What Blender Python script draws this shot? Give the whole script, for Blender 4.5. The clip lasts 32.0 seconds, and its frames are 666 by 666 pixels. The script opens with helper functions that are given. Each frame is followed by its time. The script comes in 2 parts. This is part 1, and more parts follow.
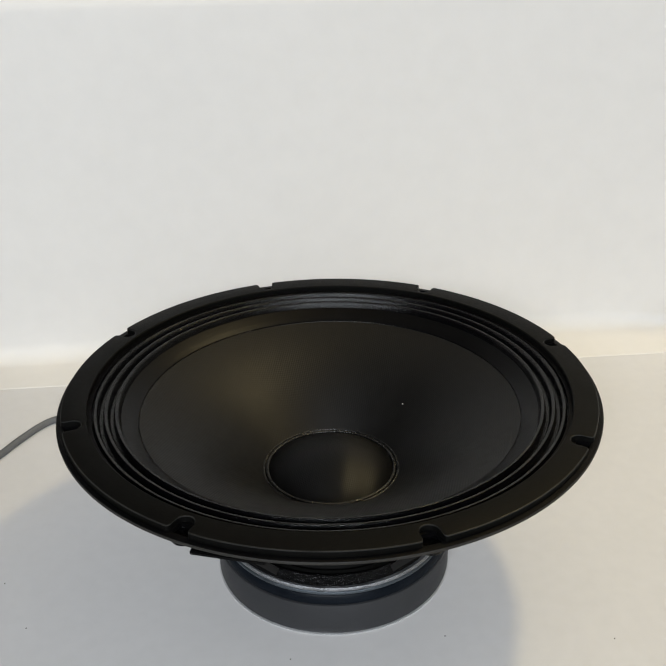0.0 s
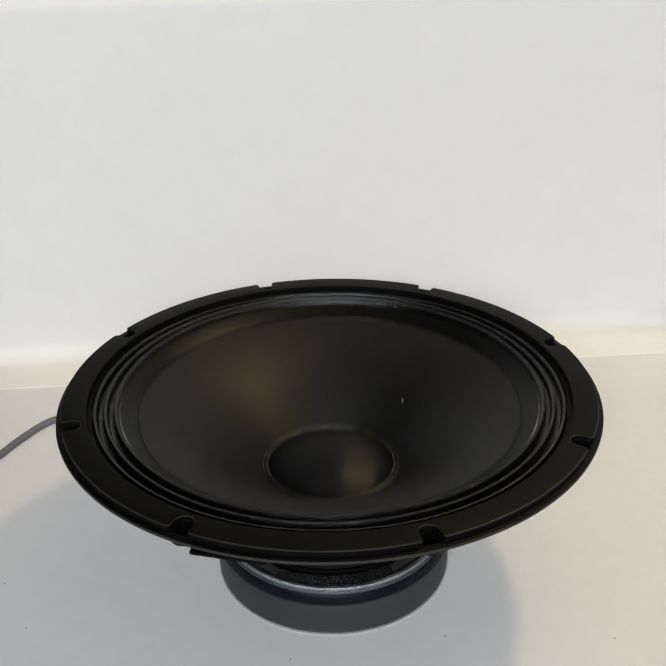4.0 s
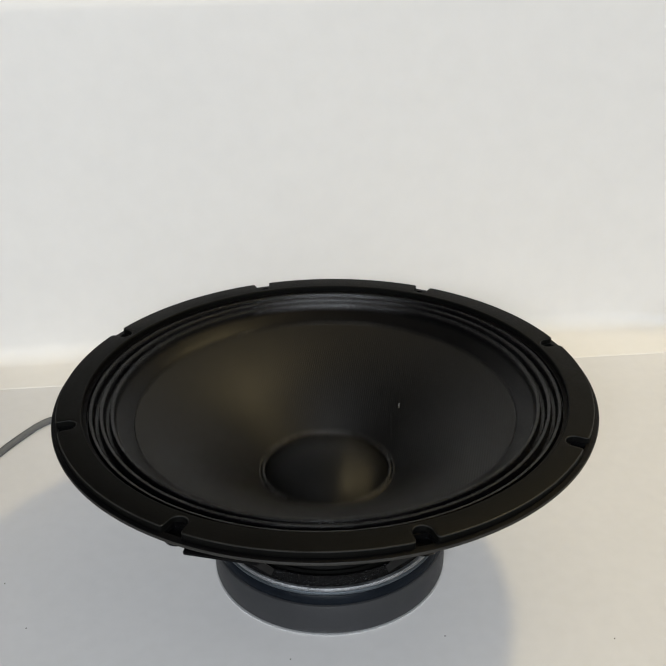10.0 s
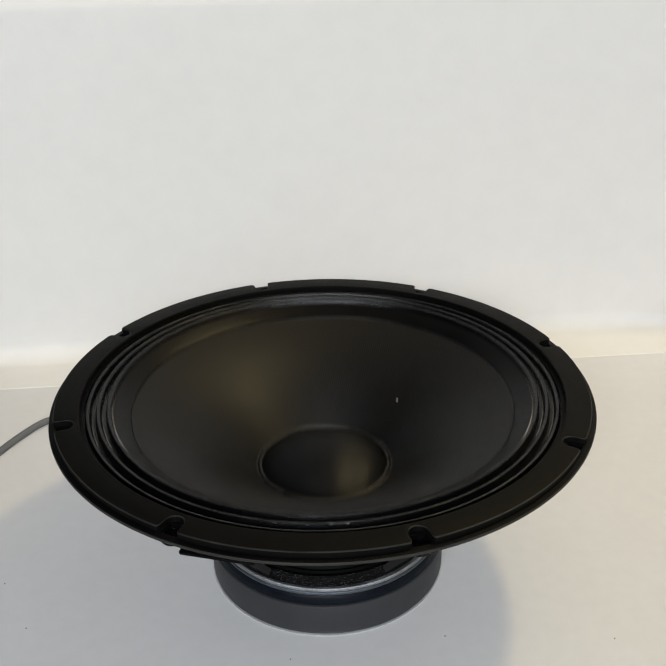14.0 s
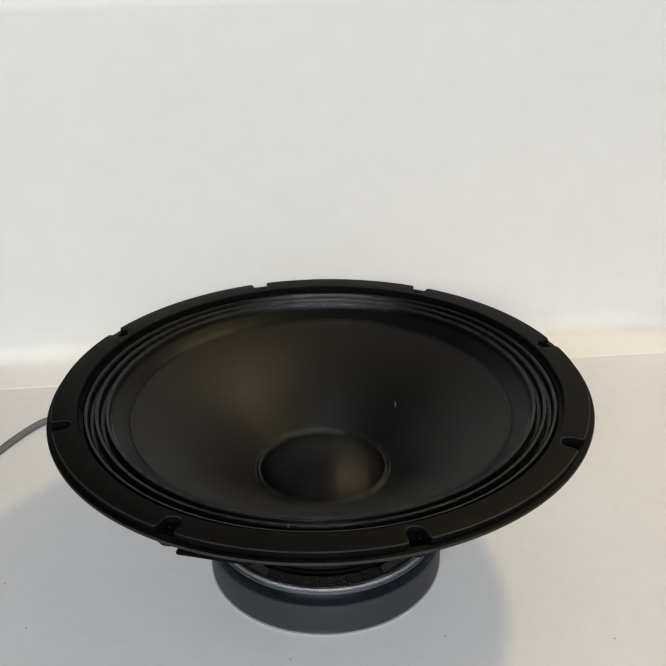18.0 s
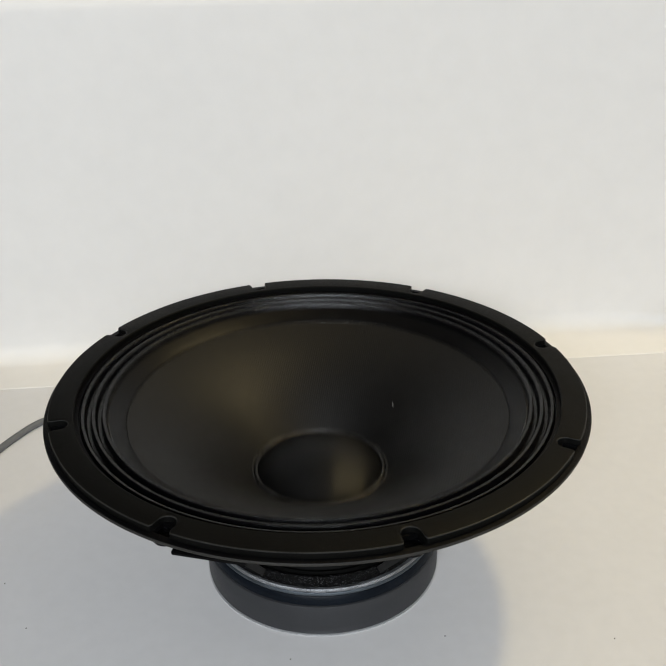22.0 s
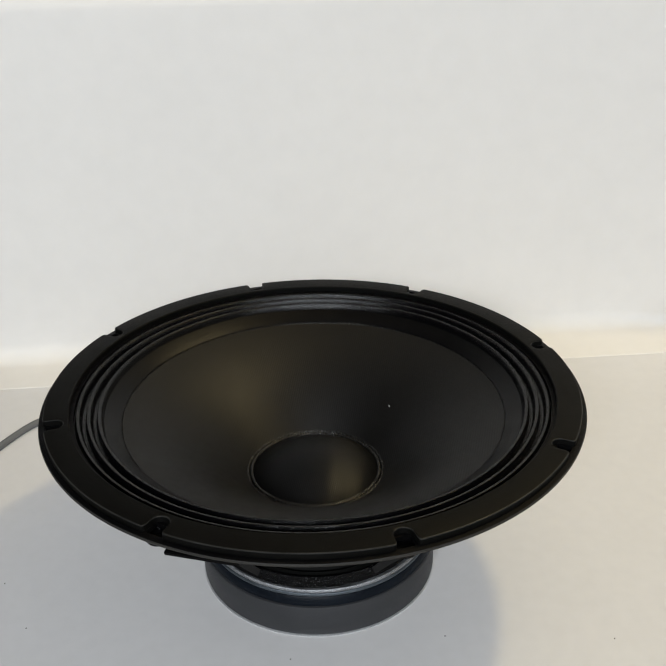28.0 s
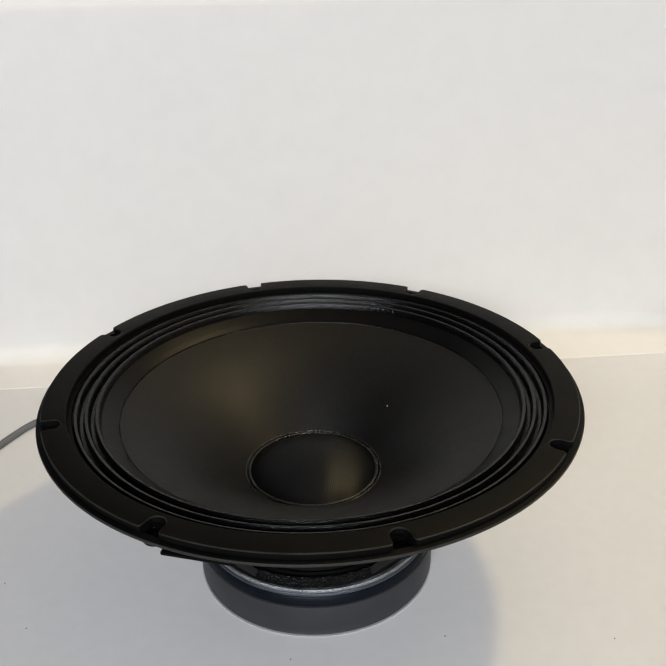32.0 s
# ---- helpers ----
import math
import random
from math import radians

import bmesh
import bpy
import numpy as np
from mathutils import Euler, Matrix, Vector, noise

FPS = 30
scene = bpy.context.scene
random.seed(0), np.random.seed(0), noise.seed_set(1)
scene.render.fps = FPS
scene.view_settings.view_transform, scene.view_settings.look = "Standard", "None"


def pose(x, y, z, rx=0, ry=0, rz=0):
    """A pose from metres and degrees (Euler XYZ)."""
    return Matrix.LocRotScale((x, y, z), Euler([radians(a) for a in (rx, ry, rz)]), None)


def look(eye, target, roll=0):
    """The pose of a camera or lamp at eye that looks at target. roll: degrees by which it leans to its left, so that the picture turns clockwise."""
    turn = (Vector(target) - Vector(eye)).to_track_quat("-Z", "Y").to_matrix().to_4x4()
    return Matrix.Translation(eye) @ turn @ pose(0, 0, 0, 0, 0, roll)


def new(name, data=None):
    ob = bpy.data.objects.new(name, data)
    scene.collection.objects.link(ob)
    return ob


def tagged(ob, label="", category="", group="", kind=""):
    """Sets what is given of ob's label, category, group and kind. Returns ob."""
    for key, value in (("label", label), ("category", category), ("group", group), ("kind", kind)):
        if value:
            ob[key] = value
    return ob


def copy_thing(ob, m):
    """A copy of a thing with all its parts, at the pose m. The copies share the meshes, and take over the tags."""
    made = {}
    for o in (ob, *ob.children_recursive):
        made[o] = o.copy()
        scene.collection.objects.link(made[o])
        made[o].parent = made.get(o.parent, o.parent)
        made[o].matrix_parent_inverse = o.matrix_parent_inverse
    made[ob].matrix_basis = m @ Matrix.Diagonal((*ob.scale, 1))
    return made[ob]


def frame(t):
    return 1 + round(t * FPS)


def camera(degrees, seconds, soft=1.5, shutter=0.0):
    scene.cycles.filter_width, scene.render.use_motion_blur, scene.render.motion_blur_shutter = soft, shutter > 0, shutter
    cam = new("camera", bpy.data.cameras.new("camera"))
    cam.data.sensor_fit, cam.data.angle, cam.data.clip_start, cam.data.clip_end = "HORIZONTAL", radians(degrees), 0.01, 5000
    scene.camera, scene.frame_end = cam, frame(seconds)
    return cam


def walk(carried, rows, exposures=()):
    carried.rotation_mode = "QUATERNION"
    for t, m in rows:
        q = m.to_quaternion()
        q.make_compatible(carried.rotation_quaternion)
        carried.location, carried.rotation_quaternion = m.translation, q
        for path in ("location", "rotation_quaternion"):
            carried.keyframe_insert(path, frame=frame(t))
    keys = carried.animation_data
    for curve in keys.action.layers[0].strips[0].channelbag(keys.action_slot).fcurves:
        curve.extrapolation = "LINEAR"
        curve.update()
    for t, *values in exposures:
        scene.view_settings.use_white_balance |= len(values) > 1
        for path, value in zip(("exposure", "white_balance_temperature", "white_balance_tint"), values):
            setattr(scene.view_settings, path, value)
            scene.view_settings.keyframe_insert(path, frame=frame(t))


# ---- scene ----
# ================= camera =================
cam = camera(39.24, 32.0, soft=1.5, shutter=0.8)
EYE = Vector((0.0, -0.5935, 0.4881))
AIM = EYE + Vector((0.0048, 0.8959, -0.4441))
walk(cam, [(0.0, look(EYE, AIM, -0.93)), (32.0, look(EYE, AIM, -0.93))],
     [(0.0, 0.0, 6500, 10), (30.2, 0.0, 6500, 10), (31.0, -0.07, 6670, 11), (31.5, 0.03, 6620, 12), (31.8, 0.07, 6530, 12), (32.0, 0.06, 6530, 12)])

# ================= light =================
world = bpy.data.worlds.new("sky")
scene.world = world
world.use_nodes = True
wn = world.node_tree.nodes
sky = wn.new("ShaderNodeTexSky")
sky.sky_type = "NISHITA"
sky.sun_disc = False
sky.sun_elevation, sky.sun_rotation = radians(35), radians(200)
world.node_tree.links.new(sky.outputs[0], wn["Background"].inputs[0])
wn["Background"].inputs[1].default_value = 0.08


def area_lamp(name, m, power, colour, sx, sy):
    la = bpy.data.lights.new(name, "AREA")
    la.shape, la.size, la.size_y, la.energy, la.color = "RECTANGLE", sx, sy, power, colour
    ob = new(name, la)
    ob.matrix_world = m
    return ob


# bare warm bulb high over the desk, and the daylight that enters by the window behind the camera
bulb = bpy.data.lights.new("pendant_bulb_light", "POINT")
bulb.energy, bulb.color, bulb.shadow_soft_size = 26.0, (1.0, 0.80, 0.42), 0.06
new("pendant_bulb_light", bulb).location = (0.64, 0.365, 1.32)
area_lamp("window_light", look((-0.12, -2.02, 1.20), (0.0, 0.4, 0.1)), 54.0, (0.905, 0.957, 1.01), 1.3, 0.34)


# ================= materials =================
def material(name, colour, rough=0.5, metal=0.0, vary=0.0, vary_scale=20.0, bump=0.0, bump_scale=800.0,
             rough_vary=0.0, spec=0.5, detail=4.0):
    """A principled material: colour that varies at two scales, gloss that varies, and fine relief."""
    m = bpy.data.materials.new(name)
    m.use_nodes = True
    nt = m.node_tree
    b = nt.nodes["Principled BSDF"]
    b.inputs["Metallic"].default_value = metal
    b.inputs["Roughness"].default_value = rough
    b.inputs["Specular IOR Level"].default_value = spec
    b.inputs["Base Color"].default_value = (*colour, 1)
    co = nt.nodes.new("ShaderNodeTexCoord")
    if vary:
        n1, n2 = nt.nodes.new("ShaderNodeTexNoise"), nt.nodes.new("ShaderNodeTexNoise")
        n1.inputs["Scale"].default_value, n2.inputs["Scale"].default_value = vary_scale, vary_scale * 14
        n1.inputs["Detail"].default_value = n2.inputs["Detail"].default_value = 3
        add = nt.nodes.new("ShaderNodeMath")
        add.operation = "ADD"
        rng = nt.nodes.new("ShaderNodeMapRange")
        rng.inputs["From Min"].default_value, rng.inputs["From Max"].default_value = 0.7, 1.3
        rng.inputs["To Min"].default_value, rng.inputs["To Max"].default_value = 1 - vary, 1 + vary
        mul = nt.nodes.new("ShaderNodeVectorMath")
        mul.operation = "SCALE"
        mul.inputs[0].default_value = colour
        for n in (n1, n2):
            nt.links.new(co.outputs["Object"], n.inputs["Vector"])
        nt.links.new(n1.outputs["Fac"], add.inputs[0])
        nt.links.new(n2.outputs["Fac"], add.inputs[1])
        nt.links.new(add.outputs[0], rng.inputs["Value"])
        nt.links.new(rng.outputs[0], mul.inputs["Scale"])
        nt.links.new(mul.outputs[0], b.inputs["Base Color"])
        if rough_vary:
            r2 = nt.nodes.new("ShaderNodeMapRange")
            r2.inputs["From Min"].default_value, r2.inputs["From Max"].default_value = 0.7, 1.3
            r2.inputs["To Min"].default_value, r2.inputs["To Max"].default_value = rough - rough_vary, rough + rough_vary
            nt.links.new(add.outputs[0], r2.inputs["Value"])
            nt.links.new(r2.outputs[0], b.inputs["Roughness"])
    if bump:
        n3 = nt.nodes.new("ShaderNodeTexNoise")
        n3.inputs["Scale"].default_value, n3.inputs["Detail"].default_value = bump_scale, detail
        bp = nt.nodes.new("ShaderNodeBump")
        bp.inputs["Strength"].default_value, bp.inputs["Distance"].default_value = bump, 0.001
        nt.links.new(co.outputs["Object"], n3.inputs["Vector"])
        nt.links.new(n3.outputs["Fac"], bp.inputs["Height"])
        nt.links.new(bp.outputs[0], b.inputs["Normal"])
    return m


def woven(name, colour, rough, pitch, strength, spec=0.5, sheen_along=0.0):
    """Black woven cloth: two crossing sets of twill threads as relief, with slight unevenness."""
    m = material(name, colour, rough, 0, 0.25, 12.0, 0, spec=spec, rough_vary=0.04)
    nt = m.node_tree
    b = nt.nodes["Principled BSDF"]
    co = nt.nodes.new("ShaderNodeTexCoord")
    heights = []
    for turn in (12, 72):
        mp = nt.nodes.new("ShaderNodeMapping")
        mp.inputs["Rotation"].default_value = (0, 0, radians(turn))
        wv = nt.nodes.new("ShaderNodeTexWave")
        wv.wave_type, wv.bands_direction, wv.wave_profile = "BANDS", "X", "SIN"
        wv.inputs["Scale"].default_value = 0.314 / pitch
        wv.inputs["Distortion"].default_value, wv.inputs["Detail"].default_value = 0.6, 1.0
        wv.inputs["Detail Scale"].default_value = 0.3
        nt.links.new(co.outputs["Object"], mp.inputs["Vector"])
        nt.links.new(mp.outputs[0], wv.inputs["Vector"])
        heights.append(wv)
    mx = nt.nodes.new("ShaderNodeMath")
    mx.operation = "MULTIPLY_ADD"
    mx.inputs[1].default_value = 0.5
    nt.links.new(heights[1].outputs["Fac"], mx.inputs[0])
    nt.links.new(heights[0].outputs["Fac"], mx.inputs[2])
    bp = nt.nodes.new("ShaderNodeBump")
    bp.inputs["Strength"].default_value, bp.inputs["Distance"].default_value = strength, 0.0004
    nt.links.new(mx.outputs[0], bp.inputs["Height"])
    nt.links.new(bp.outputs[0], b.inputs["Normal"])
    if sheen_along:  # straight threads stretch the gloss along one way
        way = nt.nodes.new("ShaderNodeCombineXYZ")
        way.inputs["Y"].default_value = 1.0
        b.inputs["Anisotropic"].default_value = sheen_along
        nt.links.new(way.outputs[0], b.inputs["Tangent"])
    return m


M_PAPER = material("white_paper", (0.720, 0.703, 0.676), 0.62, 0, 0.02, 3.0, 0.05, 900.0, 0.05, 0.35)
M_WALL = material("wall_paint", (0.50, 0.49, 0.47), 0.7, 0, 0.03, 2.0, 0.08, 300.0)
M_DARKWALL = material("dark_wall_paint", (0.085, 0.078, 0.07), 0.75, 0, 0.1, 3.0, 0.1, 200.0)
M_WHITE = material("white_wall_paint", (0.60, 0.59, 0.57), 0.6, 0, 0.03, 2.0, 0.08, 300.0)
M_CEIL = material("ceiling_paint", (0.45, 0.45, 0.46), 0.8, 0, 0.03, 2.0)
M_FLOOR = material("floor_vinyl", (0.22, 0.20, 0.18), 0.5, 0, 0.15, 3.0, 0.1, 200.0)
M_DESK = material("desk_laminate", (0.620, 0.614, 0.612), 0.5, 0, 0.025, 6.0, 0.04, 500.0, 0.05, 0.35)
M_STEEL = material("painted_steel", (0.25, 0.25, 0.26), 0.4, 0.0, 0.1, 10.0)
M_GLASS = material("window_glass", (0.96, 0.98, 0.98), 0.02)
M_GLASS.node_tree.nodes["Principled BSDF"].inputs["Transmission Weight"].default_value = 1.0
M_GASKET = material("gasket_rubber", (0.0018, 0.0018, 0.0016), 0.56, 0, 0.3, 30.0, 0.18, 1300.0, 0.06, 0.08)
# gasket rubber in a paler, shinier tone: the edge highlight is put into the colour
M_EDGE = material("rubber_edge_highlight", (0.015, 0.015, 0.014), 0.45, 0, 0.4, 60.0, 0.1, 900.0, 0.1, 0.14)
M_FRAME = material("black_powder_coat", (0.0018, 0.0018, 0.0020), 0.42, 0, 0.3, 40.0, 0.3, 1800.0, 0.08, 0.06)
# paler grey than the rest of the flange, for its outer rim only
M_RIM = material("grey_flange_rim", (0.022, 0.021, 0.019), 0.48, 0, 0.3, 50.0, 0.3, 1500.0, 0.08, 0.15)
M_GRIT = material("gritty_black_coat", (0.0008, 0.0008, 0.0010), 0.11, 0, 0.3, 60.0, 1.2, 900.0, 0.03, 0.11, 1.0)
M_CONE = woven("woven_black_cone", (0.0007, 0.0007, 0.0008), 0.49, 0.0017, 0.18, 0.27)
M_CAP = woven("woven_black_cap", (0.0007, 0.0007, 0.0008), 0.38, 0.0014, 0.18, 0.19, 0.8)
M_BAND = material("coated_cloth", (0.0012, 0.0012, 0.0015), 0.36, 0, 0.3, 50.0, 0.16, 1300.0, 0.06, 0.12, 0.5)
M_ROLL = material("doped_cloth", (0.0010, 0.0010, 0.0013), 0.19, 0, 0.3, 60.0, 0.35, 1450.0, 0.04, 0.26, 0.5)
M_GLUE = material("black_glue", (0.004, 0.004, 0.004), 0.3, 0, 0.3, 80.0, 0.6, 700.0, 0.1, 0.5)
M_BEAD = material("clear_glossy_glue", (0.10, 0.098, 0.09), 0.2, 0, 0.1, 200.0, spec=0.6)
M_BOOT = material("grey_rubber_boot", (0.026, 0.027, 0.0295), 0.50, 0, 0.10, 25.0, 0.15, 1800.0, 0.05, 0.35)
M_NAVY = material("dark_blue_plating", (0.005, 0.007, 0.0105), 0.38, 0.0, 0.25, 40.0, 0.25, 700.0, 0.08, 0.07)
M_ARM = material("smooth_black_steel", (0.008, 0.0075, 0.007), 0.35, 0, 0.3, 40.0, 0.1, 900.0, 0.06, 0.25)
M_DULL = material("dull_plating", (0.09, 0.105, 0.12), 0.45, 0.8, 0.2, 60.0, 0.3, 1200.0, 0.08)
M_PLATE = material("zinc_plate", (0.60, 0.61, 0.62), 0.4, 0.7, 0.1, 60.0)
M_BARE = material("bare_steel_edge", (0.30, 0.31, 0.325), 0.55, 1.0, 0.3, 90.0, 1.0, 700.0, 0.08)
M_CABLE = material("grey_cable_sheath", (0.106, 0.110, 0.115), 0.50, 0, 0.08, 30.0, 0.05, 900.0, spec=0.3)
M_LINT = material("white_lint", (0.55, 0.55, 0.53), 0.8)
M_DUST = material("dark_dirt", (0.16, 0.15, 0.14), 0.8)


# ================= mesh helpers =================
def part(name, bm, mat, parent=None, label="", smooth=35):
    me = bpy.data.meshes.new(name)
    bmesh.ops.remove_doubles(bm, verts=bm.verts, dist=1e-6)
    bmesh.ops.recalc_face_normals(bm, faces=bm.faces)
    bm.to_mesh(me)
    bm.free()
    me.materials.append(mat)
    for f in me.polygons:
        f.use_smooth = True
    me.set_sharp_from_angle(angle=radians(smooth))
    ob = new(name, me)
    if parent:
        ob.parent = parent
    if label:
        ob["label"] = label
    return ob


def lathe(profile, n=240, bm=None, closed=False):
    """Turns a profile of (radius, height) round the z axis."""
    bm = bm or bmesh.new()
    cs = [(math.cos(2 * math.pi * i / n), math.sin(2 * math.pi * i / n)) for i in range(n)]
    rings = []
    for r, z in profile:
        rings.append([bm.verts.new((0, 0, z))] if r < 1e-6 else [bm.verts.new((r * c, r * s, z)) for c, s in cs])
    pairs = list(zip(rings, rings[1:])) + ([(rings[-1], rings[0])] if closed else [])
    for a, b in pairs:
        for i in range(n):
            j = (i + 1) % n
            if len(a) == 1:
                bm.faces.new((a[0], b[i], b[j]))
            elif len(b) == 1:
                bm.faces.new((a[i], a[j], b[0]))
            else:
                bm.faces.new((a[i], a[j], b[j], b[i]))
    return bm


def slotted_ring(r_in, r_out, z0, z1, slot_w, slot_c, first, chamfer, count=8):
    """A flat ring whose rim has open slots with round inner ends (slot_c: radius on which the ends are centred)."""
    ang = []
    half = slot_w / 2
    lim = math.asin(half / r_out)
    mouth = 0.0022
    round_a = mouth / r_out

    def corner(q):
        return mouth - math.sqrt(max(0.0, mouth * mouth - (mouth * q / 4) ** 2))

    for k in range(count):
        mid = first + k * 2 * math.pi / count
        for i in range(17):
            f = lim * math.sin(math.pi / 2 * (i - 8) / 8)
            s = slot_c * math.sin(f) * (r_out / slot_c)
            dip = slot_c - math.sqrt(max(0.0, half * half - s * s))
            if i == 0:
                ang += [(mid + f - round_a * (4 - q) / 4, r_out - corner(q)) for q in range(5)]
            ang.append((mid + f, dip))
            if i == 16:
                ang += [(mid + f + round_a * (4 - q) / 4, r_out - corner(q)) for q in range(4, -1, -1)]
        span = 2 * math.pi / count - 2 * lim - 2 * round_a
        for i in range(1, 28):
            ang.append((mid + lim + round_a + span * i / 28, r_out))
    bm = bmesh.new()
    rows = []
    for a, r in ang:
        c, s = math.cos(a), math.sin(a)
        prof = ((r_in, z0), (r_in, z1 - chamfer), (r_in + chamfer, z1), (r - chamfer, z1), (r - 0.3 * chamfer, z1 - 0.3 * chamfer),
                (r, z1 - chamfer), (r, z0))
        rows.append([bm.verts.new((q * c, q * s, z)) for q, z in prof])
    m = len(rows)
    for i in range(m):
        a, b = rows[i], rows[(i + 1) % m]
        for j in range(len(a)):
            k = (j + 1) % len(a)
            # outer chamfer faces take the second material, the painted edge highlight
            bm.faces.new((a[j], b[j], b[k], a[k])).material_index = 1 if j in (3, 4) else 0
    bmesh.ops.remove_doubles(bm, verts=bm.verts, dist=1e-6)
    bmesh.ops.dissolve_degenerate(bm, edges=bm.edges, dist=1e-6)
    return bm


def box(bm, x0, x1, y0, y1, z0, z1, m=None, bevel=0.0):
    vs = [bm.verts.new((x, y, z)) for x in (x0, x1) for y in (y0, y1) for z in (z0, z1)]
    idx = ((0, 1, 3, 2), (4, 6, 7, 5), (0, 4, 5, 1), (2, 3, 7, 6), (0, 2, 6, 4), (1, 5, 7, 3))
    fs = [bm.faces.new([vs[i] for i in f]) for f in idx]
    if bevel:
        es = list({e for f in fs for e in f.edges})
        out = bmesh.ops.bevel(bm, geom=es, offset=bevel, segments=2, affect="EDGES")
        vs = list({v for v in out["verts"]} | {v for v in vs if v.is_valid})
    if m is not None:
        bmesh.ops.transform(bm, matrix=m, verts=[v for v in vs if v.is_valid])
    return bm


def tube(bm, pts, radius, n=14, cap=True):
    pts = [Vector(p) for p in pts]
    up = Vector((0, 0, 1))
    rings = []
    for i, p in enumerate(pts):
        d = (pts[min(i + 1, len(pts) - 1)] - pts[max(i - 1, 0)]).normalized()
        a = d.cross(up).normalized()
        b = a.cross(d)
        r = radius(i / (len(pts) - 1)) if callable(radius) else radius
        rings.append([bm.verts.new(p + r * (math.cos(2 * math.pi * k / n) * a + math.sin(2 * math.pi * k / n) * b)) for k in range(n)])
    for a, b in zip(rings, rings[1:]):
        for k in range(n):
            bm.faces.new((a[k], a[(k + 1) % n], b[(k + 1) % n], b[k]))
    if cap:
        bm.faces.new(rings[0])
        bm.faces.new(rings[-1])
    return bm


def slab(name, x0, x1, y0, y1, z0, z1, mat, label, category):
    return tagged(part(name, box(bmesh.new(), x0, x1, y0, y1, z0, z1), mat), label, category, kind="structure")


# ================= the room =================
X0, X1, Y0, Y1, Z0, Z1 = -2.3, 2.3, -2.15, 0.62, -0.75, 1.80
slab("floor", X0 - 0.1, X1 + 0.1, Y0 - 0.1, Y1 + 0.1, Z0 - 0.1, Z0, M_FLOOR, "plain brown-grey vinyl floor of the room", "floor")
slab("ceiling", X0 - 0.1, X1 + 0.1, Y0 - 0.1, Y1 + 0.1, Z1, Z1 + 0.1, M_CEIL, "plain matt painted ceiling of the room", "ceiling")
slab("wall_north", X0, X1, Y1, Y1 + 0.1, Z0, Z1, M_DARKWALL, "plain dark grey-brown wall behind the white backdrop", "wall")
slab("wall_west", X0 - 0.1, X0, Y0 - 0.1, Y1 + 0.1, Z0, Z1, M_DARKWALL, "plain dark grey-brown painted side wall", "wall")
slab("wall_east", X1, X1 + 0.1, Y0 - 0.1, Y1 + 0.1, Z0, Z1, M_WHITE, "plain white painted side wall", "wall")
WX0, WX1, WZ0, WZ1 = -0.82, 0.58, 0.96, 1.44
bm = bmesh.new()
box(bm, X0, WX0, Y0 - 0.1, Y0, Z0, Z1)
box(bm, WX1, X1, Y0 - 0.1, Y0, Z0, Z1)
box(bm, WX0, WX1, Y0 - 0.1, Y0, Z0, WZ0)
box(bm, WX0, WX1, Y0 - 0.1, Y0, WZ1, Z1)
me = bpy.data.meshes.new("wall_south")
bm.to_mesh(me)
bm.free()
me.materials.append(M_WALL)
tagged(new("wall_south", me), "plain off-white painted wall with a window opening", "wall", kind="structure")
window = tagged(new("window_1"), "white framed window in the painted wall", "window", kind="structure")
bm = bmesh.new()
for a, b, c, d in ((WX0, WX0 + 0.05, WZ0, WZ1), (WX1 - 0.05, WX1, WZ0, WZ1), (WX0 + 0.05, WX1 - 0.05, WZ0, WZ0 + 0.05), (WX0 + 0.05, WX1 - 0.05, WZ1 - 0.05, WZ1)):
    box(bm, a, b, Y0 - 0.08, Y0 - 0.03, c, d)
part("window_frame", bm, M_DESK, window)
pane = part("pane", box(bmesh.new(), WX0 + 0.051, WX1 - 0.051, Y0 - 0.058, Y0 - 0.054, WZ0 + 0.051, WZ1 - 0.051), M_GLASS, window, "clear glass pane")
pane.visible_shadow = False

# desk under the backdrop
desk = tagged(new("desk"), "pale laminate desk under the white backdrop", "desk")
desk.location = (0, 0, Z0)
part("tabletop", box(bmesh.new(), -0.9, 0.9, -0.45, 0.48, 0.716, 0.7482, bevel=0.003), M_DESK, desk)
for lx in (-0.85, 0.81):
    for ly in (-0.42, 0.42):
        part("leg", box(bmesh.new(), lx, lx + 0.04, ly, ly + 0.04, 0, 0.716, bevel=0.003), M_STEEL, desk)


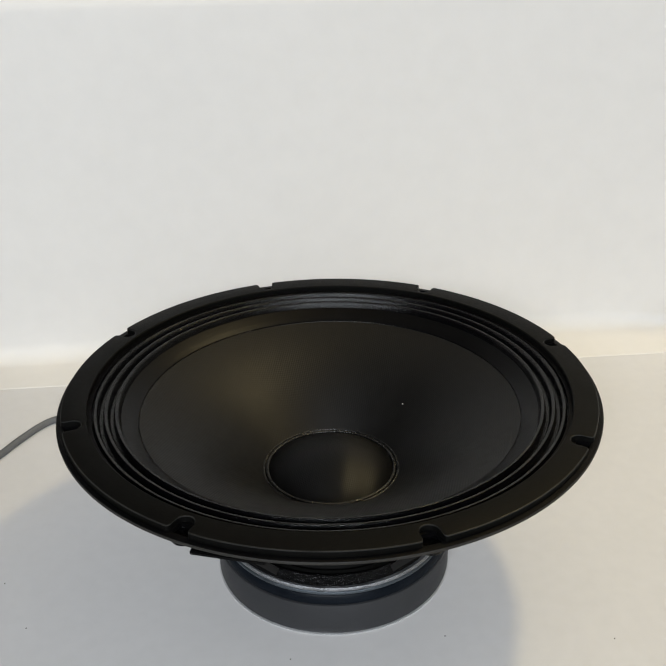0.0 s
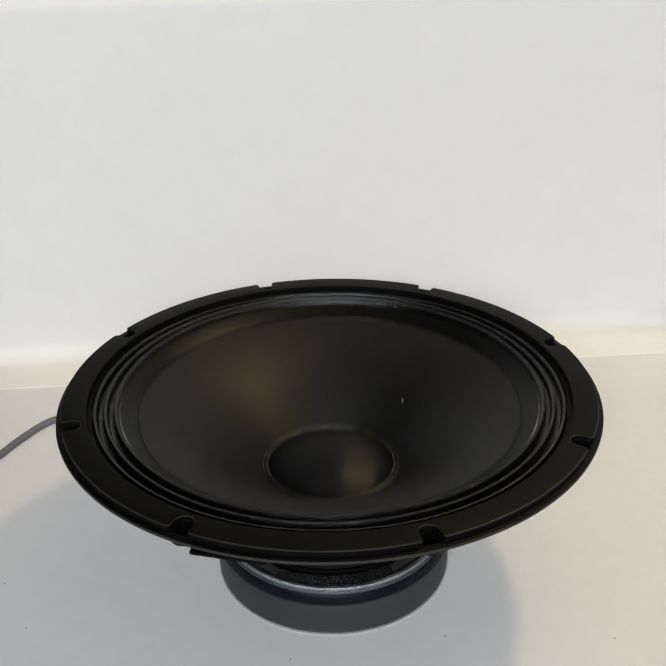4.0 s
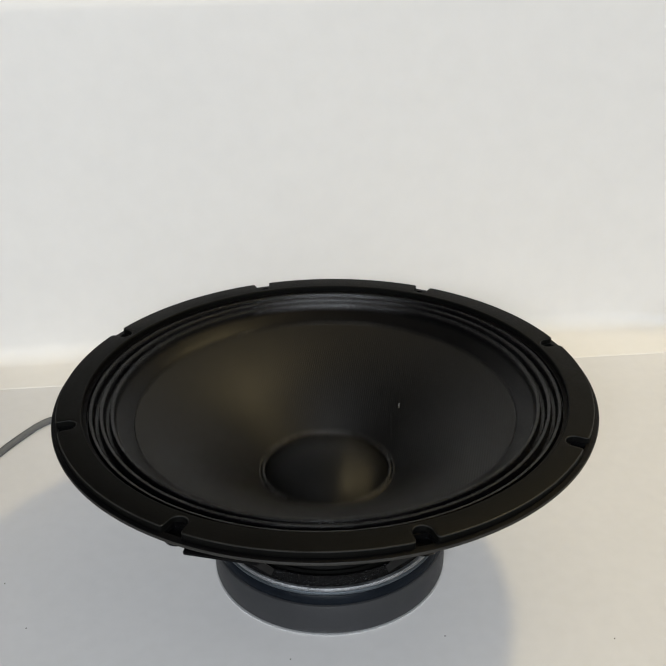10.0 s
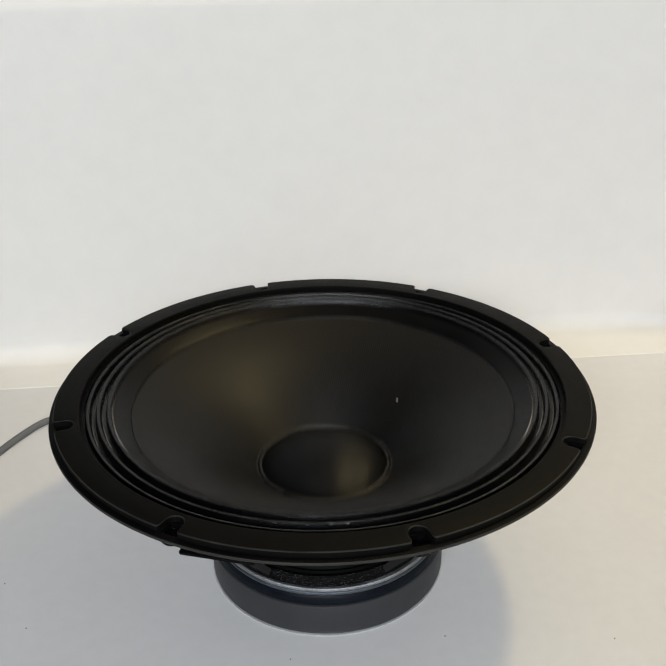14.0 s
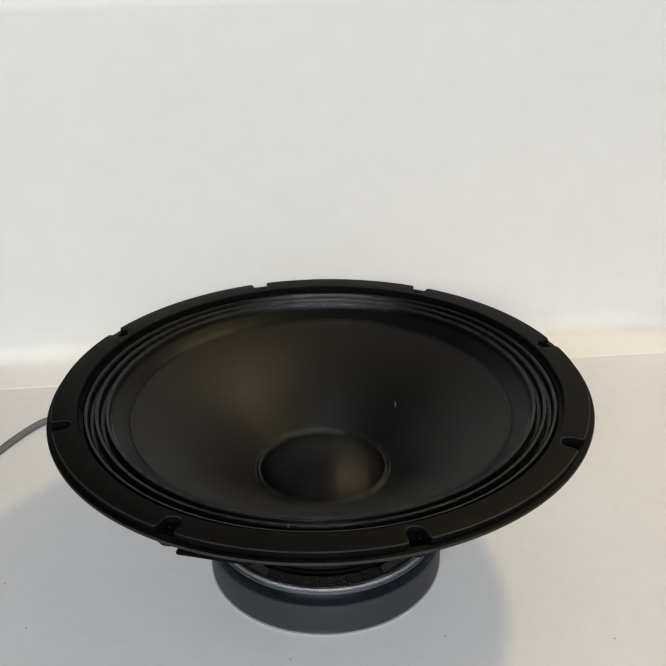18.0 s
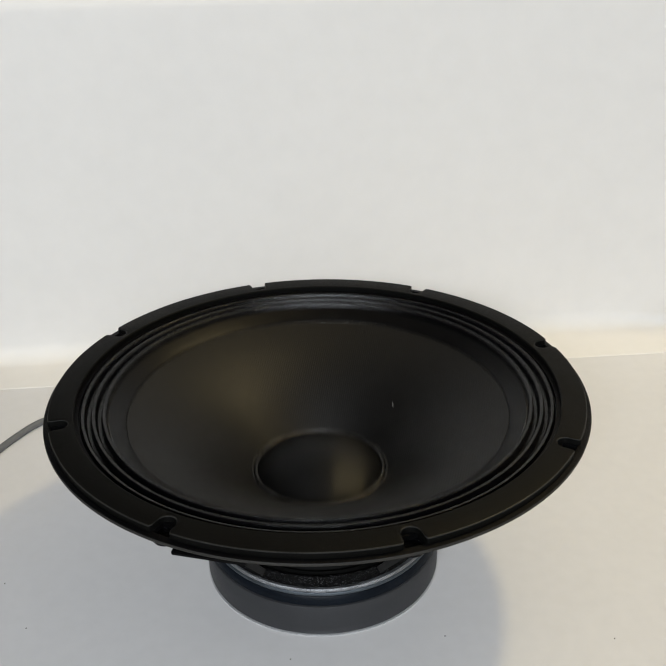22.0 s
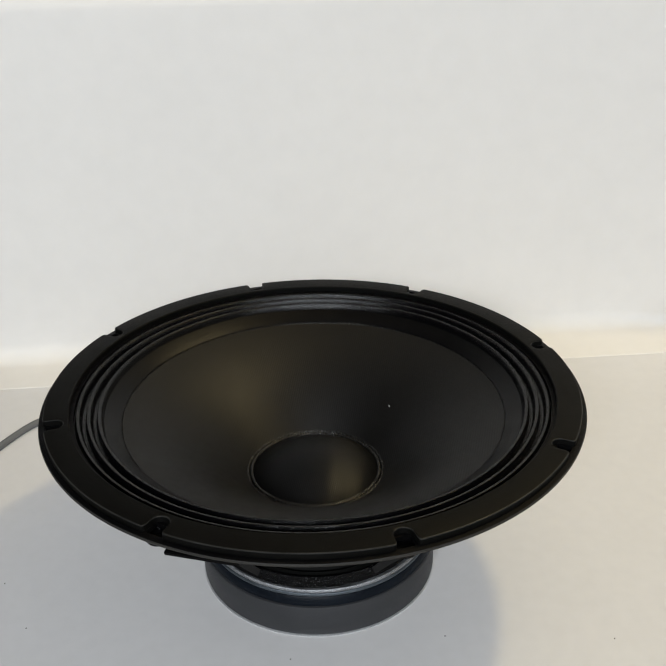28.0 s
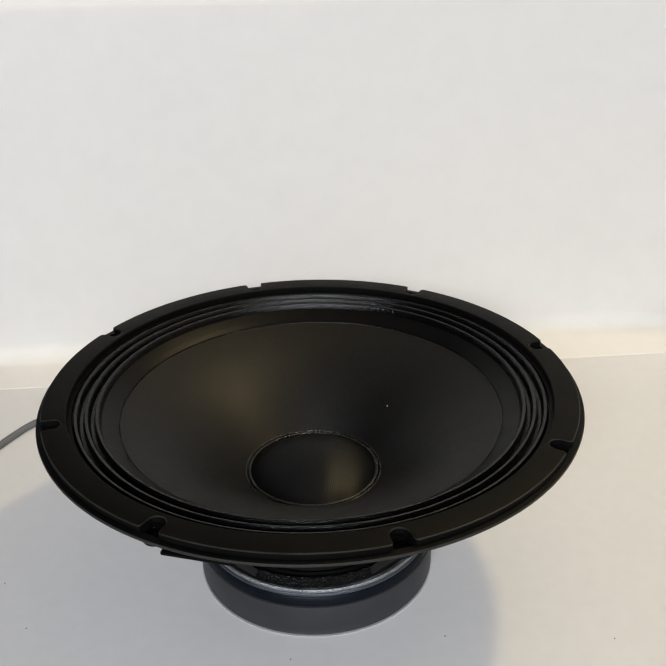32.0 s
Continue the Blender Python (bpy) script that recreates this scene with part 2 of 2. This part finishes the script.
# white sheet whose front part lies on the desk, lifts gently towards the back and sweeps up against the wall
def build_backdrop():
    bm = bmesh.new()
    rad = 0.020
    path, rise = [], 0.0
    for i in range(13):
        path.append((i / 12, rise if i else -0.00014, 0))
        g = min(1.0, (i + 0.5) / 8)
        rise += 0.035 * 0.053 / 12 * g * g * (3 - 2 * g)
    top = path[-1][1]
    for i in range(1, 13):
        a = math.pi / 2 * i / 12
        path.append((rad * math.sin(a), top + rad - rad * math.cos(a), 1))
    path += [(rad, top + rad + 0.025 * i, 1) for i in range(1, 16)]
    xs = [-0.385 + 0.01 * i for i in range(119)]
    grid = []
    for y, z, up in path:
        row = []
        for x in xs:
            edge, foot = 0.2997 + 0.0763 * x, 0.3525 + 0.094 * x
            yy = foot + y if up else edge + (foot - edge) * y
            soft = 0.008 + 0.35 * max(0.0, z - 0.05)
            turn = -0.20 * soft * math.log(1 + math.exp(min(30.0, (x - 0.335) / soft))) * min(1.0, max(0.0, z - top) / rad)
            row.append(bm.verts.new((x, yy + turn, z - 0.00174)))
        grid.append(row)
    for a, b in zip(grid, grid[1:]):
        for i in range(len(xs) - 1):
            bm.faces.new((a[i], a[i + 1], b[i + 1], b[i]))
    ob = part("backdrop", bm, M_PAPER, smooth=60)
    so = ob.modifiers.new("thickness", "SOLIDIFY")
    so.thickness, so.offset = 0.00012, 0.0
    return tagged(ob, "white sheet swept up from the desk against the wall", "backdrop", kind="structure")


build_backdrop()

# ================= the loudspeaker =================
FIRST = radians(17.44)
speaker = tagged(new("loudspeaker"), "large black woofer lying face up on its grey magnet", "loudspeaker")


def build_speaker():
    p = {}
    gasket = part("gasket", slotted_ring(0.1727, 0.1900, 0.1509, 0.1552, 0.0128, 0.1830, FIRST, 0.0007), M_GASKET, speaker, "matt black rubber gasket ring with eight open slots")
    # second material: highlight painted along the outer top edge
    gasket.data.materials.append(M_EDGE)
    gap = 0.0056 / 0.184
    ang = []
    for k in range(8):
        mid = FIRST + k * math.pi / 4
        ang += [(mid - gap + gap * i / 3, True) for i in range(6)]
        ang += [(mid + gap + (math.pi / 4 - 2 * gap) * i / 24, False) for i in range(24)]
    low = ((0.1700, 0.1478), (0.1790, 0.1478), (0.1886, 0.1478), (0.1926, 0.1478))
    rim = ((0.1934, 0.1484), (0.1936, 0.1494), (0.1932, 0.1503))
    top = ((0.1924, 0.1507), (0.1886, 0.1507), (0.1790, 0.1507), (0.1700, 0.1507))
    prof = low + rim + top
    bm = bmesh.new()
    rows = [[bm.verts.new((r * math.cos(a), r * math.sin(a), z)) for r, z in prof] for a, _ in ang]
    m = len(rows)
    for i in range(m):
        a, b, hole = rows[i], rows[(i + 1) % m], ang[i][1]
        for q in range(len(prof)):
            if hole and q in (1, 8):
                continue
            w = (q + 1) % len(prof)
            bm.faces.new((a[q], b[q], b[w], a[w])).material_index = 1 if q in (3, 4, 5) else 0
        if hole:
            bm.faces.new((a[1], b[1], b[9], a[9]))
            bm.faces.new((a[2], b[2], b[8], a[8]))
        if hole != ang[i - 1][1]:
            bm.faces.new((a[1], a[2], a[8], a[9]))
    flange = part("flange", bm, M_FRAME, speaker, "black coated steel flange")
    flange.data.materials.append(M_RIM)
    for k in range(8):
        a = FIRST + k * math.pi / 4
        bm = lathe([(0.0, 0.1450), (0.0078, 0.1450), (0.0080, 0.1478), (0.0075, 0.1478), (0.0073, 0.1456), (0.0, 0.1455)], n=24)
        cup = part("bolt_socket", bm, M_GRIT, speaker)
        cup.location = (0.1838 * math.cos(a), 0.1838 * math.sin(a), 0)
    part("basket_wall", lathe([(0.1700, 0.1478), (0.1740, 0.1478), (0.1735, 0.1440), (0.1690, 0.1300), (0.1672, 0.1300), (0.1700, 0.1440)], closed=True), M_FRAME, speaker)
    part("basket_base", lathe([(0.0500, 0.0372), (0.0838, 0.0372), (0.0852, 0.0378), (0.0848, 0.0392), (0.0841, 0.0450), (0.0837, 0.0460), (0.0828, 0.0463), (0.0821, 0.0457), (0.0821, 0.0400), (0.0500, 0.0400)], closed=True), M_GRIT, speaker, "gritty black coated basket base")
    for k in range(4):
        bm = bmesh.new()
        secs = []
        for f, w in ((0.0, 0.052), (0.12, 0.046), (0.3, 0.043), (0.6, 0.045), (0.9, 0.056), (1.0, 0.068)):
            r, z = 0.0825 + f * 0.0865, 0.0452 + f * 0.0888 + 0.004 * math.sin(math.pi * f)
            secs.append([bm.verts.new(v) for v in ((r + 0.002, -w / 2, z - 0.002), (r + 0.002, w / 2, z - 0.002), (r - 0.001, w / 2, z + 0.002), (r - 0.001, -w / 2, z + 0.002))])
        for a, b in zip(secs, secs[1:]):
            for i in range(4):
                bm.faces.new((a[i], a[(i + 1) % 4], b[(i + 1) % 4], b[i]))
        bm.faces.new(secs[0])
        bm.faces.new(secs[-1])
        arm = part("basket_arm", bm, M_ARM, speaker)
        arm.rotation_euler = (0, 0, radians(-134 + 90 * k))
    part("spider", lathe([(0.0818, 0.0410), (0.0818, 0.0420), (0.0770, 0.0450), (0.0725, 0.0410), (0.0680, 0.0450), (0.0635, 0.0410), (0.0590, 0.0450), (0.0545, 0.0420), (0.0500, 0.0420), (0.0500, 0.0410)]), M_GASKET, speaker)
    m = Matrix.Translation((-0.0812, -0.1738, 0)) @ Matrix.Rotation(math.atan2(-0.0045, 0.0183), 4, "Z")
    part("terminal_bracket", box(bmesh.new(), 0, 0.045, 0, 0.030, 0.1412, 0.1440, m, 0.0006), M_FRAME, speaker, "flat black terminal bracket under the rim")
    # motor: boot, plates and the bare edge, a little off the middle
    MOTOR = (0.0010, -0.0005, 0)
    part("magnet_boot", lathe([(0.0, -0.0006), (0.0891, -0.0006), (0.0901, -0.0004), (0.0905, 0.0004), (0.0905, 0.0230), (0.0901, 0.0242), (0.0893, 0.0246), (0.0, 0.0246)]), M_BOOT, speaker, "dark grey rubber magnet boot").location = MOTOR
    part("back_plate", lathe([(0.0, -0.0018), (0.0905, -0.0018), (0.0912, -0.0014), (0.0912, -0.0009), (0.0907, -0.0006), (0.0, -0.0006)]), M_PLATE, speaker, "thin bare metal back plate").location = MOTOR
    part("top_plate", lathe([(0.0, 0.0247), (0.0888, 0.0247), (0.0893, 0.0256), (0.0892, 0.0280), (0.0884, 0.0304), (0.0874, 0.0318), (0.0, 0.0318)]), M_NAVY, speaker, "dark blue plated top plate").location = MOTOR
    part("plate_step", lathe([(0.0500, 0.0319), (0.0868, 0.0319), (0.0875, 0.0324), (0.0874, 0.0336), (0.0866, 0.0343), (0.0500, 0.0343)]), M_DULL, speaker, "dull blue-grey metal step").location = MOTOR
    part("plate_edge_ring", lathe([(0.0500, 0.0344), (0.0862, 0.0344), (0.0868, 0.0349), (0.0868, 0.0362), (0.0860, 0.0371), (0.0500, 0.0371)]), M_BARE, speaker, "bright bare steel edge ring").location = MOTOR
    # surround: three rolls
    rolls = []
    for k, (ra, rb) in enumerate(((0.1500, 0.1572), (0.1572, 0.1645), (0.1645, 0.1716))):
        za, zb = 0.1436 + 0.0011 * k, 0.1436 + 0.0011 * (k + 1)
        prof = []
        for i in range(25):
            f = i / 24
            up, down = min(1.0, f / 0.30), min(1.0, max(0.0, (f - 0.48) / 0.22))
            lift = 0.0050 * up * (2 - up) * (1 - down * down * (3 - 2 * down))
            prof.append((ra + (rb - ra) * f, za + (zb - za) * f + lift))
        if k == 2:
            prof += [(0.1720, zb - 0.0010), (0.1732, zb - 0.0012)]
        prof = [(ra, za - 0.0045)] + prof
        prof = prof + [(r + (0.0003 if r == ra else 0.0), z - 0.0006) for r, z in reversed(prof)]
        rolls.append(part("surround_roll", lathe(prof, closed=True), M_ROLL, speaker, "shiny doped cloth surround roll"))
    p["rolls"] = rolls
    # cone with its seam, band, cap and lint
    prof = []
    for i in range(20):
        f = i / 19
        prof.append((0.0500 + 0.0880 * f, 0.0800 + 0.0565 * f + 0.0062 * math.sin(math.pi * f)))
    cone = part("cone", lathe(prof + [(r + 0.0003, z - 0.0008) for r, z in reversed(prof)], closed=True), M_CONE, speaker, "black woven cloth cone")
    p["cone"] = cone
    band = [(0.1386, 0.1366), (0.1387, 0.1374), (0.1391, 0.1378), (0.1440, 0.1407), (0.1480, 0.1431), (0.1500, 0.1442)]
    part("edge_band", lathe(band + [(r, z - 0.0006) for r, z in reversed(band)], closed=True), M_BAND, cone, "black coated cloth edge band")
    part("glue_seam", lathe([(0.1376, 0.1355), (0.1378, 0.1362), (0.1382, 0.1361), (0.1386, 0.1366), (0.1388, 0.1357)], closed=True), M_GLUE, cone, "thin black glue seam")
    cap = [(0.0484, 0.0806)]
    for i in range(17):
        f = 1 - i / 16
        r = 0.0472 * f
        cap.append((r, 0.0806 + 0.0145 * (1 - f * f) ** 0.9))
    part("dust_cap", lathe(cap + [(r, z - 0.0007) for r, z in reversed(cap[:-1])] , n=160), M_CAP, cone, "domed black woven dust cap")
    ring = [(0.0484 + 0.0011 * math.cos(a), 0.0812 + 0.0009 * math.sin(a)) for a in (2 * math.pi * i / 10 for i in range(10))]
    part("cap_ring", lathe(ring, n=160, closed=True), M_GLUE, cone, "thin raised glue ring")
    ring = [(0.0512 + 0.0007 * math.cos(a), 0.0812 + 0.0007 * math.sin(a)) for a in (2 * math.pi * i / 8 for i in range(8))]
    part("cap_ring", lathe(ring, n=160, closed=True), M_GLUE, cone, "thin raised glue ring")
    rnd = random.Random(11)
    bead_mesh = None
    spots = [(0.1383, 0.1370, a) for a in (81.5, 80.6, 79.9, 78.8, 78.0, 77.2, 76.1, 75.3, 74.6, 73.3, 72.4, 71.2, 69.5, 66.0, 62.0, 88.0, 92.5, 118.5, 119.3, 120.5, 122.0, 134.0)]
    spots += [(0.1503, 0.1445, a) for a in (-71.5, -70.6, -69.8, -69.0, -68.1, -67.2, -66.0, -65.2, -76.0, -78.5, -83.0)]
    spots += [(0.0513, 0.0819, a) for a in (112.0, 113.5, 119.0, 121.5, 126.5, 140.0, -62.0)]
    for r, z, a in spots:
        a += rnd.uniform(-0.3, 0.3)
        if bead_mesh is None:
            bm = bmesh.new()
            bmesh.ops.create_icosphere(bm, subdivisions=2, radius=0.00036)
            bead = part("glue_bead", bm, M_BEAD, cone, "tiny glossy bead of glue")
            bead_mesh = bead.data
        else:
            bead = new("glue_bead", bead_mesh)
            bead.parent = cone
        bead.location = (r * math.cos(radians(a)), r * math.sin(radians(a)), z)
        bead.scale = (rnd.uniform(0.8, 1.5), rnd.uniform(0.8, 1.5), rnd.uniform(0.6, 1.0))
    bm = bmesh.new()
    bmesh.ops.create_icosphere(bm, subdivisions=1, radius=0.00062)
    lint = part("lint", bm, M_LINT, cone, "tiny white speck of lint")
    lint.location = (0.0583, 0.0516, 0.1037)
    return p


PARTS = build_speaker()

# ================= the cable =================
cable = tagged(new("cable"), "grey sheathed cable running off from the loudspeaker", "cable")
KNOTS = [Vector(k) for k in ((-0.1350, 0.110, 0.1000), (-0.1600, 0.150, 0.0600), (-0.2000, 0.200, 0.0100), (-0.2400, 0.2160, 0.0017), (-0.2718, 0.2058, 0.0017), (-0.2837, 0.1951, 0.0017),
                             (-0.2931, 0.1792, 0.0017), (-0.3019, 0.1615, 0.0017), (-0.3098, 0.1437, 0.0017), (-0.3245, 0.1160, 0.0017), (-0.4000, 0.0400, 0.0017), (-0.8000, -0.1000, 0.0017))]
pts = []
for i in range(1, len(KNOTS) - 2):
    a, b, c, d = KNOTS[i - 1:i + 3]
    for k in range(8):
        f = k / 8
        pts.append(0.5 * (2 * b + (c - a) * f + (2 * a - 5 * b + 4 * c - d) * f * f + (3 * b - a - 3 * c + d) * f ** 3))
bm = tube(bmesh.new(), pts, 0.0034)
part("sheath", bm, M_CABLE, cable)


# ================= specks of dirt on the desk =================
bm = bmesh.new()
bmesh.ops.create_icosphere(bm, subdivisions=2, radius=0.00055)
speck = tagged(part("dirt_speck", bm, M_DUST), "tiny dark speck of dirt on the pale desk", "dirt", "specks of dirt on the desk")
speck.matrix_world = pose(-0.2534, -0.0304, -0.0016)
for x, y in ((-0.2232, -0.0786), (-0.0305, -0.1135), (0.0790, -0.0945), (0.1982, -0.1002)):
    copy_thing(speck, pose(x, y, -0.0016, 0, 0, 40 * x))


# ================= what moves =================
# cone excursion, downward in units of 0.55 mm: two lively runs by tenths of a second, then single moments
RUNS = ((29, (0, -8, -8, 8, 6, -2, 6)), (55, (0, 1, 6, -3, -7, -8, 6, 0, -6, 1, -6, -7, -3, -7, 6, 0, 1, -5, -2, 6, 1, -6, -4, -2,
         -8, -2, 0, 9, -4, -1, -2, 3, -1, 0, -3, 0, 0)))
MOMENTS = {100: 2, 110: 0, 120: -1, 130: 0, 140: -8, 170: 0, 180: -1, 190: -9, 200: 9, 210: 0, 220: -1, 230: 9, 240: -6, 250: -5,
         255: 0, 275: 1, 280: 1, 285: 2, 290: -3, 295: 6, 300: 3, 305: 4, 310: 1, 311: 2, 312: 2, 314: 1, 316: -3, 318: 0, 319: 0,
         320: 0}
EXCURSION = dict(MOMENTS)
for first, run in RUNS:
    EXCURSION.update({first + i: v for i, v in enumerate(run)})
# how lively the music is from second to second: (second, swing in mm)
SWING = ((0, 0), (2.8, 0), (2.9, 4), (8.6, 4.5), (8.8, 1), (9.0, 1.5), (9.2, 4.5), (12.8, 4), (13.0, 2.5), (13.4, 4), (16.4, 3), (16.9, 0.2),
         (17.1, 0.2), (17.4, 4), (20.6, 4), (20.95, 0.6), (21.1, 0.6), (21.4, 4), (24.8, 3), (25.0, 2.0), (25.4, 1.2), (27.6, 1.5), (28.0, 1.5), (28.6, 3),
         (30.6, 4), (31.0, 4), (31.3, 1.5), (31.6, 3), (31.8, 0.4), (32.0, 0.1))


def motions():
    rnd = random.Random(5)
    ts, ss = [a for a, _ in SWING], [b for _, b in SWING]
    tenth, swing = [], []
    for k in range(322):
        a = float(np.interp(k / 10, ts, ss)) / 1000
        swing.append(a)
        tenth.append(-0.00055 * EXCURSION[k] if k in EXCURSION else rnd.uniform(-0.9, 0.9) * a)
    rows = []
    for n in range(961):
        k, r = divmod(n, 3)
        z = (tenth[k], tenth[k] + swing[k], tenth[k + 1] - swing[k + 1])[r]
        rows.append((n / 30, z))
    walk(PARTS["cone"], [(t, pose(0, 0, z)) for t, z in rows])
    for ob, share in zip(PARTS["rolls"], (0.66, 0.38, 0.14)):
        walk(ob, [(t, pose(0, 0, z * share)) for t, z in rows])
    # the loudspeaker creeps across the sheet and turns a little
    creep = ((0, 0, 0, 0), (3.5, 0, 0, 0), (5.5, -1.2, -0.05, -0.10), (9, -2.8, -0.28, -0.18), (14, -4.95, -0.45, -0.38), (17, -5.9, -0.55, -0.44),
             (21, -7.9, -0.75, -0.60), (25, -10.4, -1.1, -0.76), (28, -11.75, -1.25, -0.92), (32, -13.4, -1.45, -1.06))
    walk(speaker, [(t, pose(x / 1000, y / 1000, 0, 0, 0, a)) for t, x, y, a in creep])
    walk(cable, [(t, pose(0.95 * x / 1000, 0.8 * y / 1000, 0)) for t, x, y, a in creep])


motions()
